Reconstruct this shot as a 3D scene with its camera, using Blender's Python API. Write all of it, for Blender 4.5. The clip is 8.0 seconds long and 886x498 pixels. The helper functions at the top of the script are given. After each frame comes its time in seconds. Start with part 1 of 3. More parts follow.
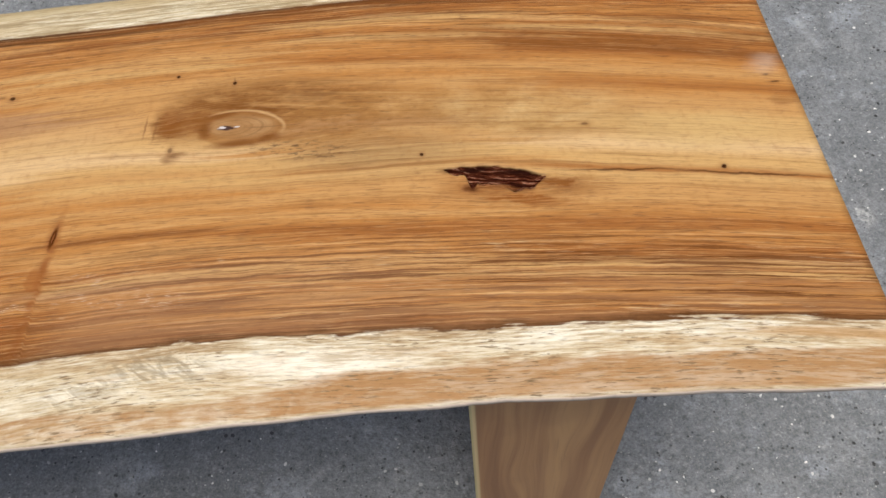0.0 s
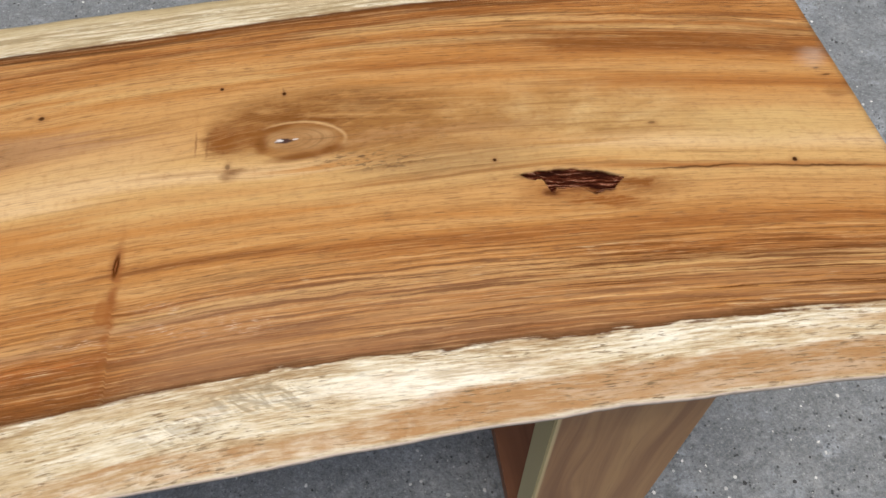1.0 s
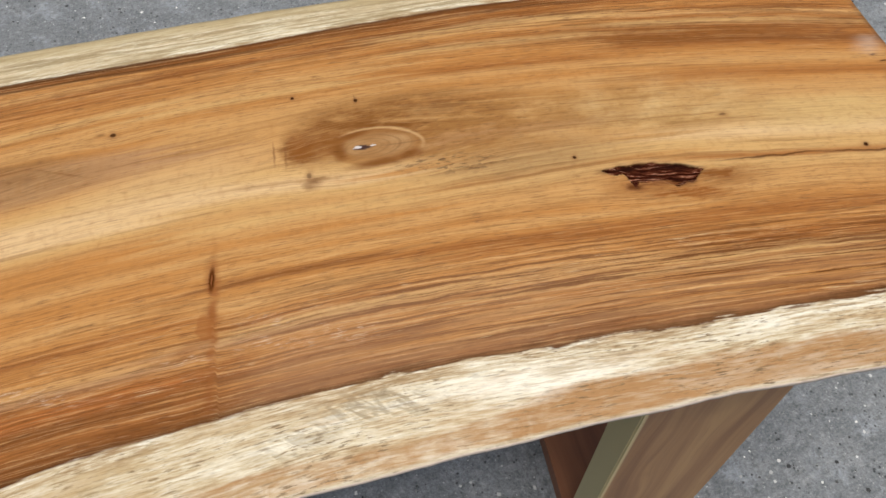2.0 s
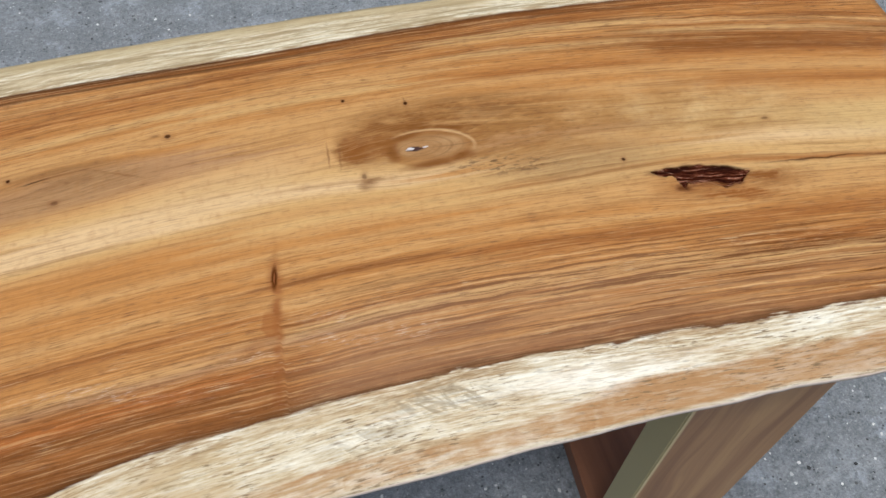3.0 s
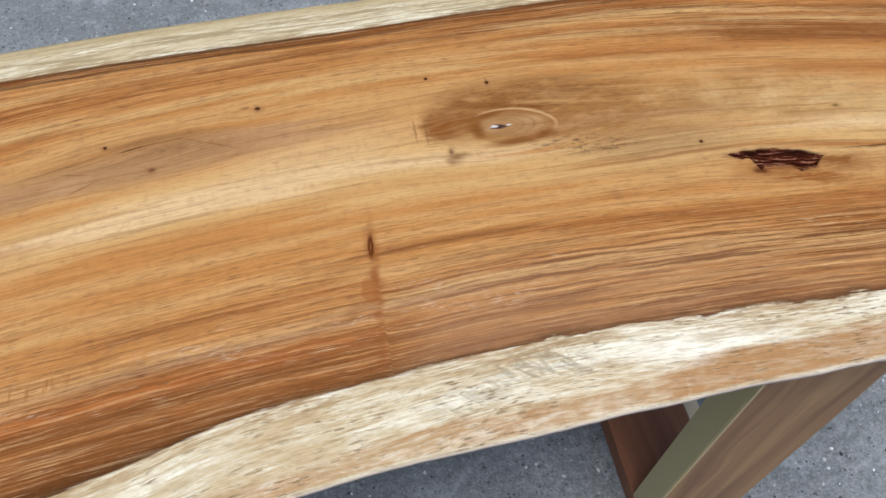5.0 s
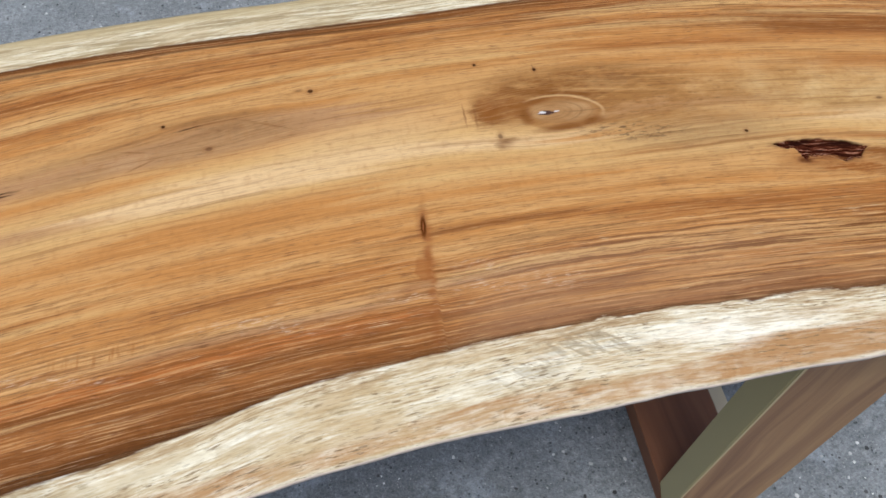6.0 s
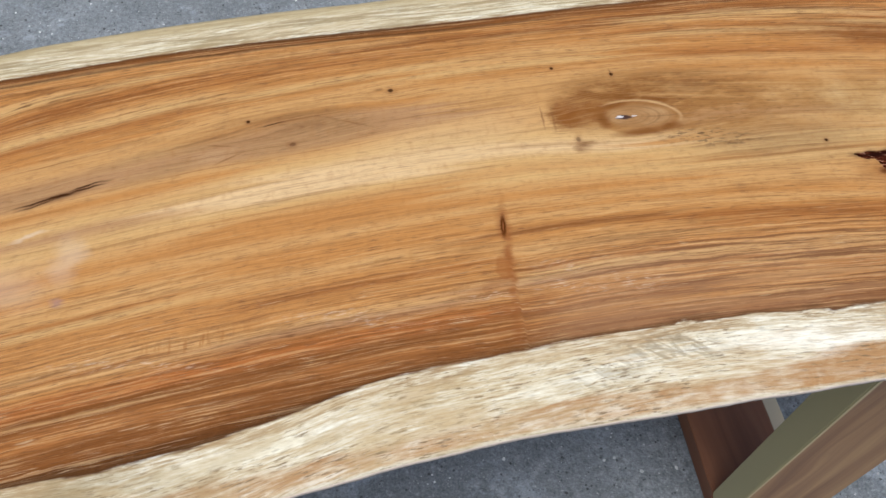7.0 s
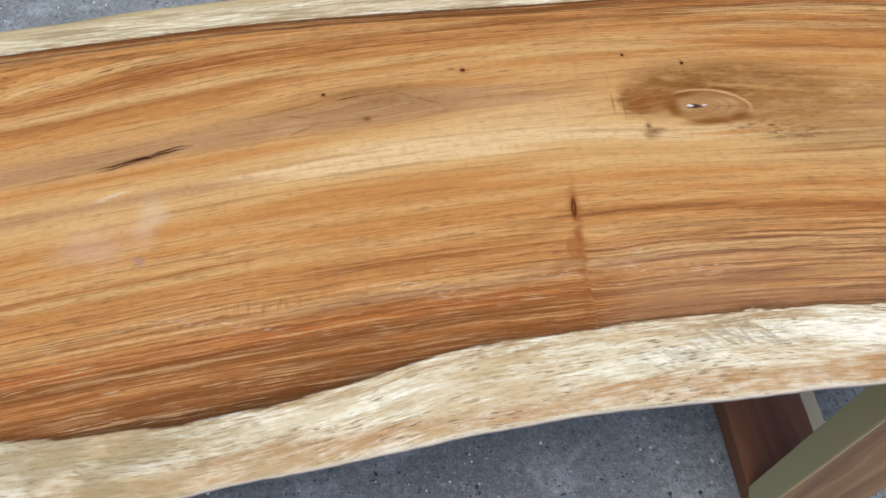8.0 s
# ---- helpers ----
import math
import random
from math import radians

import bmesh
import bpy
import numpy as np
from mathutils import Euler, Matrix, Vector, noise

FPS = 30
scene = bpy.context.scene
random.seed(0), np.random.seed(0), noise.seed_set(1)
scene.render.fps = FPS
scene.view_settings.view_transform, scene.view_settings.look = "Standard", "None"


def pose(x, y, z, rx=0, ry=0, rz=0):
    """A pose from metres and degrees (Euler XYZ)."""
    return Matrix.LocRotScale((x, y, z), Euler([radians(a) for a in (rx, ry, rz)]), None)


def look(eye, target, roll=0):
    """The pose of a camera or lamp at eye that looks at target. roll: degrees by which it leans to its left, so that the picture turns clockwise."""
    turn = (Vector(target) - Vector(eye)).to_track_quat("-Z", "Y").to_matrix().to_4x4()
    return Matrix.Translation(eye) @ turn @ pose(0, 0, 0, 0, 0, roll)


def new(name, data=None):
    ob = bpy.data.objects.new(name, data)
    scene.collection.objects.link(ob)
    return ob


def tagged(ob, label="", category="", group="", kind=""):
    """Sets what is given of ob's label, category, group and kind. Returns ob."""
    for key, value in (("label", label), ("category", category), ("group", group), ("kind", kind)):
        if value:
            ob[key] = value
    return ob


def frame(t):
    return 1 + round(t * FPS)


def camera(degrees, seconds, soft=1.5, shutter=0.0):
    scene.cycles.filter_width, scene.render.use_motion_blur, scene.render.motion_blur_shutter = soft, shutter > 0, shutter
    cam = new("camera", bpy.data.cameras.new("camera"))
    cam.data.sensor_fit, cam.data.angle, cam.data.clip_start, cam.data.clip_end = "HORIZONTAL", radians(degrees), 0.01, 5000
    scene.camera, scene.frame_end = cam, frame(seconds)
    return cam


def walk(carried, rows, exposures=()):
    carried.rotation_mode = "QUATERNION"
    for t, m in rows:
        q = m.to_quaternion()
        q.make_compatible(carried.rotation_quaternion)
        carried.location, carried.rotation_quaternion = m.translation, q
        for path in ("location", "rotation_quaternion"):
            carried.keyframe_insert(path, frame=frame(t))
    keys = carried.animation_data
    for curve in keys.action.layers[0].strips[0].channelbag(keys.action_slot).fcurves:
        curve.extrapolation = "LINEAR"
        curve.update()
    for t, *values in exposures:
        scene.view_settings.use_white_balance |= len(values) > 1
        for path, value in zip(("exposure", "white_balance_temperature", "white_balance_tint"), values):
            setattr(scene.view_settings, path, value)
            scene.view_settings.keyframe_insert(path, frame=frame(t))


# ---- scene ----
cam = camera(59.8, 8.0)
PATH = [
    (0, (0.004, -0.164, 1.364), (-0.032, 0.954, -0.295), -6.1),
    (0.5, (-0.063, -0.15, 1.362), (-0.017, 0.943, -0.312), -4.1),
    (1, (-0.153, -0.133, 1.357), (0.007, 0.971, -0.303), -0.8),
    (1.5, (-0.215, -0.124, 1.355), (-0.008, 0.974, -0.304), -0.5),
    (2, (-0.266, -0.116, 1.36), (-0.039, 0.982, -0.297), -0.6),
    (2.2, (-0.282, -0.116, 1.36), (-0.049, 0.987, -0.293), -0.7),
    (3.5, (-0.364, -0.119, 1.368), (-0.077, 0.992, -0.27), 2.0),
    (4, (-0.387, -0.12, 1.37), (-0.092, 0.987, -0.269), 2.4),
    (4.5, (-0.412, -0.123, 1.37), (-0.126, 0.979, -0.274), 2.6),
    (6, (-0.48, -0.142, 1.375), (-0.231, 0.951, -0.281), 2.8),
    (6.5, (-0.504, -0.146, 1.378), (-0.286, 0.952, -0.28), 2.4),
    (7, (-0.531, -0.145, 1.379), (-0.357, 0.971, -0.272), 1.3),
    (7.5, (-0.557, -0.15, 1.378), (-0.413, 0.954, -0.284), 1.2),
    (8, (-0.586, -0.158, 1.382), (-0.461, 0.941, -0.284), 2.0),
]
walk(cam, [(t, look(eye, target, roll)) for t, eye, target, roll in PATH],
     exposures=[(0.0, -0.01, 7000, 9), (2.2, -0.04, 6900, 7), (3.3, -0.01, 6200, 6), (8.0, 0.03, 6200, 6)])

# ---- light ----
world = bpy.data.worlds.new("sky")
scene.world = world
world.use_nodes = True
wt = world.node_tree
sky = wt.nodes.new("ShaderNodeTexSky")
sky.sky_type, sky.sun_disc = "NISHITA", False
SUN_EL, SUN_AZ = radians(79), radians(190)
sky.sun_elevation, sky.sun_rotation = SUN_EL, SUN_AZ
sky.air_density, sky.dust_density = 1.0, 4.0
wt.nodes["Background"].inputs["Strength"].default_value = 0.115
wt.links.new(sky.outputs["Color"], wt.nodes["Background"].inputs["Color"])
sun = new("sun", bpy.data.lights.new("sun", "SUN"))
sun.data.energy, sun.data.angle, sun.data.color = 2.6, radians(30), (1.0, 0.97, 0.92)
to_sun = Vector((math.sin(SUN_AZ) * math.cos(SUN_EL), math.cos(SUN_AZ) * math.cos(SUN_EL), math.sin(SUN_EL)))
sun.matrix_world = look(to_sun * 20, (0, 0, 0))


# ---- materials ----
TOP_Z = 0.75


class Nodes:
    """A material and short ways to add nodes to it."""

    def __init__(self, name):
        self.mat = bpy.data.materials.new(name)
        self.mat.use_nodes = True
        self.tree = self.mat.node_tree
        self.out = self.tree.nodes["Principled BSDF"]
        self.planes = {}

    def put(self, socket, value):
        if hasattr(value, "is_output"):
            self.tree.links.new(value, socket)
        else:
            socket.default_value = value

    def math(self, op, a, b=0.0, c=0.0, clamp=False):
        n = self.tree.nodes.new("ShaderNodeMath")
        n.operation, n.use_clamp = op, clamp
        for s, v in zip(n.inputs, (a, b, c)):
            self.put(s, v)
        return n.outputs[0]

    def add(self, a, b):
        return self.math("ADD", a, b)

    def sub(self, a, b):
        return self.math("SUBTRACT", a, b)

    def mul(self, a, b):
        return self.math("MULTIPLY", a, b)

    def step(self, v, lo, hi, out_lo=0.0, out_hi=1.0):
        n = self.tree.nodes.new("ShaderNodeMapRange")
        n.interpolation_type = "SMOOTHSTEP"
        for s, x in zip(n.inputs, (v, lo, hi, out_lo, out_hi)):
            self.put(s, x)
        return n.outputs[0]

    def attr(self, name):
        n = self.tree.nodes.new("ShaderNodeAttribute")
        n.attribute_name = name
        return n.outputs["Fac"]

    def object_xyz(self):
        t = self.tree.nodes.new("ShaderNodeTexCoord")
        s = self.tree.nodes.new("ShaderNodeSeparateXYZ")
        self.tree.links.new(t.outputs["Object"], s.inputs[0])
        return s.outputs

    def vec(self, x, y, z=0.0):
        n = self.tree.nodes.new("ShaderNodeCombineXYZ")
        for s, v in zip(n.inputs, (x, y, z)):
            self.put(s, v)
        return n.outputs[0]

    def noise(self, v, scale=1.0, detail=3.0, rough=0.55, bend=0.0):
        n = self.tree.nodes.new("ShaderNodeTexNoise")
        self.put(n.inputs["Vector"], v)
        n.inputs["Scale"].default_value, n.inputs["Detail"].default_value = scale, detail
        n.inputs["Roughness"].default_value, n.inputs["Distortion"].default_value = rough, bend
        return n.outputs["Fac"]

    def cells(self, v, scale, feature="F1", out="Distance", random_=1.0):
        n = self.tree.nodes.new("ShaderNodeTexVoronoi")
        n.feature = feature
        self.put(n.inputs["Vector"], v)
        n.inputs["Scale"].default_value, n.inputs["Randomness"].default_value = scale, random_
        return n.outputs[out]

    def mix(self, f, a, b, blend="MIX"):
        n = self.tree.nodes.new("ShaderNodeMix")
        n.data_type, n.blend_type = "RGBA", blend
        for s, v in ((n.inputs[0], f), (n.inputs[6], a), (n.inputs[7], b)):
            self.put(s, (*v, 1.0) if isinstance(v, tuple) and len(v) == 3 else v)
        return n.outputs[2]

    def ramp(self, f, stops):
        n = self.tree.nodes.new("ShaderNodeValToRGB")
        e = n.color_ramp.elements
        while len(e) < len(stops):
            e.new(0.5)
        for el, (p, col) in zip(e, stops):
            el.position, el.color = p, (*col, 1.0)
        self.put(n.inputs[0], f)
        return n.outputs[0]

    def blob(self, x, y, cx, cy, rx, ry, turn=0.0, soft=0.5):
        """A soft-edged ellipse: 1 inside, 0 outside."""
        c, s, v = math.cos(radians(turn)), math.sin(radians(turn)), self.plane(x, y)
        if turn == 0:
            d = self.vector("MULTIPLY_ADD", v, (1 / rx, 1 / ry, 0.0), (-cx / rx, -cy / ry, 0.0))
            return self.step(self.vector("LENGTH", d), 1.0, 1.0 - soft)
        wa, wb = (c / rx, s / rx, 0.0), (-s / ry, c / ry, 0.0)
        d = self.vec(self.vector("DOT_PRODUCT", v, wa), self.vector("DOT_PRODUCT", v, wb))
        centre = (cx * wa[0] + cy * wa[1], cx * wb[0] + cy * wb[1], 0.0)
        return self.step(self.vector("DISTANCE", d, centre), 1.0, 1.0 - soft)

    def vector(self, op, *values):
        n = self.tree.nodes.new("ShaderNodeVectorMath")
        n.operation = op
        for s, v in zip(n.inputs, values):
            self.put(s, v)
        return n.outputs["Value" if op in ("LENGTH", "DISTANCE", "DOT_PRODUCT") else "Vector"]

    def plane(self, x, y):
        """The two coordinates as one vector, made once for each pair."""
        key = (x.as_pointer(), y.as_pointer())
        if key not in self.planes:
            self.planes[key] = self.vec(x, y)
        return self.planes[key]

    def line(self, x, y, x0, y0, x1, y1, wide, soft=0.7):
        """A thin tapered stroke from one point to another."""
        long_ = math.hypot(x1 - x0, y1 - y0)
        return self.blob(x, y, (x0 + x1) / 2, (y0 + y1) / 2, long_ / 2, wide / 2, math.degrees(math.atan2(y1 - y0, x1 - x0)), soft)

    def most(self, masks):
        """The largest of several masks."""
        top = None
        for k in masks:
            top = k if top is None else self.math("MAXIMUM", top, k)
        return top

    def bump(self, height, strength, distance):
        n = self.tree.nodes.new("ShaderNodeBump")
        n.inputs["Strength"].default_value, n.inputs["Distance"].default_value = strength, distance
        self.put(n.inputs["Height"], height)
        self.put(self.out.inputs["Normal"], n.outputs[0])

    def finish(self, color, rough, coat=0.0, coat_rough=0.2):
        self.put(self.out.inputs["Base Color"], color)
        self.put(self.out.inputs["Roughness"], rough)
        self.out.inputs["Coat Weight"].default_value = coat
        self.out.inputs["Coat Roughness"].default_value = coat_rough
        return self.mat


# tones of the growth layers, pale to dark, and their order across the tree at five places along it (millimetres and tone)
TONES = {"W": (0.630, 0.430, 0.225), "P": (0.535, 0.325, 0.125), "T": (0.490, 0.262, 0.090), "O": (0.435, 0.190, 0.047),
         "B": (0.315, 0.114, 0.021), "D": (0.190, 0.065, 0.013), "K": (0.070, 0.026, 0.010), "G": (0.375, 0.200, 0.088), "R": (0.335, 0.104, 0.016)}
RINGS = (
    (-0.84, "142K 147D 156D 161D 170B 178B 187D 194D 201R 211R 218O 226T 230B 238T 251O 263O 277O 286P 292B 298T 311T 320O 331T 345O 360T 383P 398G 411P 426T 437O 446T 460G 477G 497T 515T 522O 535O 548B 558P 567T 575O 583B 589B 594O 599P 605O 613O 618T 624D 633D"),
    (-0.55, "153K 160D 171D 180B 186D 194D 203R 209R 216B 225G 232T 240O 253O 263B 273O 287T 301O 315O 326T 340O 359O 371T 379P 389W 412W 429P 447T 462G 475G 487G 499O 509T 525T 539O 550P 559O 569O 579B 587O 594B 602T 611O 621D 628K"),
    (-0.32, "184D 190B 195O 202D 208B 219O 228O 236G 245P 251B 260O 272T 289O 295D 301O 310T 320O 329T 339O 352T 363P 374T 389P 403W 424P 439T 456T 484T 507T 523O 533P 540T 553T 568O 584O 593D 599B 609O 619D"),
    (-0.09, "176D 180B 185D 192T 197B 204O 210T 215B 222O 228P 233B 238T 248T 257O 267O 278B 289B 297O 306T 317O 328T 345T 357P 363O 374P 390P 402O 415T 428G 442T 457T 476O 489T 504O 519T 528B 543O 557O 567P 574B 581O 595P 602D 610B 619D"),
    (0.22, "180D 186B 191O 195D 201O 211O 217B 226P 230B 236P 242D 250B 259B 271O 283B 290B 301O 320T 336T 351P 357B 365P 377P 393W 413P 436P 449T 464T 480O 488B 500O 512T 529O 540B 549D 562B 572B 579P 585B 591T 595B 602O 610B"),
)


def ring_color(m, g, text):
    """The growth layers of one place as two ramps, near half and far half."""
    stops = [(int(w[:-1]) / 1000, TONES[w[-1]]) for w in text.split()]
    halves = []
    for lo, hi in ((0.13, 0.41), (0.37, 0.64)):
        inside = [((p - lo) / (hi - lo), c) for p, c in stops if lo < p < hi]
        halves.append(m.ramp(m.math("MULTIPLY_ADD", g, 1 / (hi - lo), -lo / (hi - lo)), inside[:32]))
    return m.mix(m.step(g, 0.385, 0.395), halves[0], halves[1])


def slab_wood():
    m = Nodes("suar_slab")
    x, y, z = m.object_xyz()
    g, near, far = m.attr("grain"), m.attr("near"), m.attr("far")
    # gentle wander of the grain
    wob = m.sub(m.noise(m.vec(m.mul(x, 3.5), m.mul(y, 12.0)), 1.0, 3), 0.5)
    frill = m.sub(m.noise(m.vec(m.mul(x, 26.0), m.mul(g, 150.0)), 1.0, 3, 0.6), 0.5)
    sway = m.sub(m.noise(m.vec(m.mul(x, 10.0), m.mul(g, 34.0), 40.0), 1.0, 2), 0.5)
    g1 = m.add(g, m.add(m.mul(wob, 0.006), m.add(m.mul(frill, 0.0034), m.mul(sway, 0.0045))))
    jump = m.mul(m.mul(m.step(x, -0.4022, -0.3998), m.step(x, -0.30, -0.39)), m.step(y, 0.32, 0.25))
    g1 = m.add(g1, m.mul(jump, 0.0028))
    ragged = m.sub(m.add(m.mul(m.noise(m.vec(m.mul(x, 7.0), m.mul(g, 260.0), z), 1.0, 4, 0.65), 0.5), m.mul(m.noise(m.vec(m.mul(x, 26.0), m.mul(near, 70.0), z), 1.0, 4, 0.6), 0.5)), 0.5)
    # marks on the surface have slightly ragged outlines
    rag = m.mul(m.sub(m.noise(m.vec(m.mul(x, 60.0), m.mul(g1, 220.0), 51.0), 1.0, 3, 0.6), 0.5), 0.0022)
    mx, my = m.add(x, rag), m.add(y, rag)
    # heartwood: growth layers that change along the tree
    shift = m.sub(m.noise(m.vec(m.mul(x, 0.7), m.mul(g1, 70.0), 8.0), 1.0, 3, 0.6), 0.5)
    along = m.add(x, m.mul(shift, 0.42))
    col = ring_color(m, g1, RINGS[0][1])
    for (xa, _), (xb, text) in zip(RINGS, RINGS[1:]):
        col = m.mix(m.step(along, xa + 0.3 * (xb - xa), xa + 0.7 * (xb - xa)), col, ring_color(m, g1, text))
    broad = m.noise(m.vec(m.mul(x, 1.2), m.mul(g1, 40.0), 3.0), 1.0, 3, 0.5)
    streak = m.noise(m.vec(m.mul(x, 4.2), m.mul(g1, 150.0), 5.0), 1.0, 5, 0.64)
    # grey-brown figure round the knots
    cloud = m.noise(m.vec(m.mul(x, 10.0), m.mul(m.add(y, m.mul(wob, 0.01)), 26.0), 4.0), 1.0, 5, 0.65)
    xw = m.add(x, m.mul(m.sub(cloud, 0.5), 0.07))
    yw = m.add(y, m.mul(m.sub(cloud, 0.5), 0.035))
    speck = m.noise(m.vec(m.mul(x, 80.0), m.mul(y, 260.0), 1.0), 1.0, 3, 0.6)
    mottle = m.ramp(m.noise(m.vec(m.mul(x, 14.0), m.mul(y, 30.0), 15.0), 1.0, 5, 0.65), [(0.34, (0.270, 0.135, 0.036)), (0.48, (0.430, 0.255, 0.095)), (0.64, (0.540, 0.375, 0.175))])
    col = m.mix(m.mul(m.blob(xw, yw, 0.07, 0.425, 0.21, 0.065, -8, 0.8), 0.72), col, mottle)
    col = m.mix(m.mul(m.blob(xw, yw, 0.27, 0.375, 0.15, 0.040, -8, 0.8), 0.55), col, (0.530, 0.365, 0.155))
    col = m.mix(m.mul(m.blob(xw, yw, -0.44, 0.425, 0.16, 0.040, 8, 0.8), 0.55), col, (0.570, 0.375, 0.180))
    veil = m.noise(m.vec(m.mul(x, 16.0), m.mul(m.add(y, m.mul(wob, 0.01)), 55.0), 23.0), 1.0, 5, 0.7)
    xv, yv = m.add(x, m.mul(m.sub(veil, 0.5), 0.05)), m.add(y, m.mul(m.sub(veil, 0.5), 0.030))
    col = m.mix(m.mul(m.blob(xv, yv, -0.075, 0.380, 0.170, 0.048, -7, 0.75), 0.75), col, m.mix(m.step(streak, 0.40, 0.62), (0.400, 0.245, 0.100), (0.255, 0.140, 0.052)))
    patchy = m.mul(m.add(0.55, m.mul(speck, 0.9)), m.step(veil, 0.32, 0.62, 0.25, 1.35))
    for tint, rows in (((0.285, 0.130, 0.032), ((-0.165, 0.450, 0.195, 0.074, -6, 0.85), (-0.080, 0.456, 0.140, 0.036, -8, 0.65))),
                       ((0.205, 0.082, 0.016), ((-0.230, 0.460, 0.100, 0.054, -5, 0.85), (-0.15, 0.484, 0.12, 0.020, -7, 0.75), (-0.300, 0.446, 0.030, 0.036, 0, 1.0)))):
        col = m.mix(m.math("MULTIPLY", m.most(m.mul(m.blob(xv, yv, *row[:5], 0.7), row[5]) for row in rows), patchy, clamp=True), col, tint)
    # brown and amber stains of the figure, by tint
    grainy = m.add(0.55, m.mul(speck, 0.9))
    STAINS = (
        ((0.290, 0.160, 0.061), ((-0.600, 0.448, 0.150, 0.036, 9, 0.50), (-0.680, 0.458, 0.160, 0.024, 13, 0.45), (-0.890, 0.395, 0.120, 0.020, 16, 0.40), (-0.735, 0.418, 0.080, 0.016, 15, 0.45), (-0.760, 0.440, 0.090, 0.012, 16, 0.50))),
        ((0.205, 0.096, 0.030), ((-0.580, 0.468, 0.070, 0.014, 8, 0.62), (-0.545, 0.462, 0.060, 0.020, 0, 0.35), (-0.600, 0.478, 0.110, 0.008, 4, 0.65), (-0.155, 0.470, 0.055, 0.018, -8, 0.50), (-0.298, 0.394, 0.016, 0.011, 10, 0.70))),
        ((0.440, 0.265, 0.130), ((-0.690, 0.431, 0.036, 0.013, 14, 0.55),)),
        ((0.255, 0.085, 0.012), ((0.050, 0.318, 0.085, 0.034, -10, 0.75), (0.075, 0.300, 0.075, 0.012, -8, 1.2), (0.07, 0.248, 0.09, 0.022, -6, 0.55))),
        ((0.205, 0.070, 0.011), ((0.150, 0.530, 0.270, 0.022, -7.5, 0.80), (0.30, 0.512, 0.12, 0.015, -9, 0.6), (-0.304, 0.446, 0.026, 0.034, 8, 0.95), (-0.280, 0.446, 0.050, 0.040, 0, 0.70), (0.112, 0.321, 0.040, 0.012, -8, 1.2), (0.115, 0.318, 0.065, 0.020, -10, 0.75), (0.345, 0.505, 0.09, 0.012, -10, 0.5), (0.375, 0.412, 0.026, 0.014, 0, 0.7))),
    )
    for tint, rows in STAINS:
        col = m.mix(m.math("MULTIPLY", m.most(m.mul(m.blob(xw, yw, *row[:5], 0.85), row[5]) for row in rows), grainy, clamp=True), col, tint)
    col = m.mix(m.mul(m.mul(m.blob(xw, yw, -0.155, 0.392, 0.090, 0.020, -9, 0.8), m.step(speck, 0.50, 0.60)), 0.85), col, (0.120, 0.068, 0.032))
    col = m.mix(m.mul(m.mul(m.blob(xw, yw, -0.10, 0.44, 0.13, 0.045, -6, 0.9), m.step(speck, 0.52, 0.70)), 0.45), col, (0.190, 0.095, 0.035))
    contours = ((-0.760, 0.440, -0.640, 0.470, 0.006), (-0.650, 0.468, -0.560, 0.480, 0.005), (-0.585, 0.480, -0.510, 0.448, 0.005), (-0.710, 0.449, -0.665, 0.440, 0.004), (-0.700, 0.414, -0.655, 0.436, 0.004),
                (-0.332, 0.418, -0.326, 0.468, 0.004), (-0.321, 0.412, -0.314, 0.466, 0.005))
    xl = m.add(mx, m.mul(wob, 0.02))
    col = m.mix(m.mul(m.most(m.line(xl, my, *row, 0.9) for row in contours), 0.72), col, (0.20, 0.083, 0.024))
    # streaks, fibres and pores lie over all of it
    col = m.mix(m.mul(m.step(streak, 0.50, 0.72), 0.50), col, (0.170, 0.060, 0.011))
    col = m.mix(m.mul(m.step(streak, 0.46, 0.28), 0.40), col, (0.560, 0.340, 0.130))
    fine = m.noise(m.vec(m.mul(x, 12.0), m.mul(g1, 520.0), 1.0), 1.0, 4, 0.68)
    calm = m.mul(m.step(m.math("ABSOLUTE", m.sub(g1, 0.42)), 0.04, 0.13), 1.0)
    vigour = m.add(0.45, m.mul(calm, 0.55))
    col = m.mix(m.mul(m.mul(m.step(fine, 0.50, 0.68), 0.66), vigour), col, (0.160, 0.060, 0.014))
    col = m.mix(m.mul(m.mul(m.step(fine, 0.46, 0.32), 0.42), vigour), col, (0.600, 0.380, 0.170))
    comb = m.noise(m.vec(m.mul(x, 5.5), m.mul(g1, 310.0), 31.0), 1.0, 5, 0.66)
    lined = m.math("MAXIMUM", m.mul(m.step(g1, 0.31, 0.24), m.step(x, -0.50, -0.20, 0.60, 1.2)), m.step(g1, 0.53, 0.60, 0.0, 0.6))
    col = m.mix(m.math("MULTIPLY", m.mul(m.step(comb, 0.49, 0.58), 0.80), lined, clamp=True), col, (0.125, 0.042, 0.010))
    col = m.mix(m.mul(m.mul(m.step(comb, 0.46, 0.37), 0.62), lined), col, (0.600, 0.370, 0.165))
    pore = m.noise(m.vec(m.mul(x, 46.0), m.mul(g1, 800.0), 2.0), 1.0, 2, 0.5)
    col = m.mix(m.mul(m.mul(m.step(pore, 0.56, 0.68), 0.62), vigour), col, (0.120, 0.048, 0.016))
    glint = m.noise(m.vec(m.mul(x, 34.0), m.mul(g1, 700.0), 12.0), 1.0, 2, 0.5)
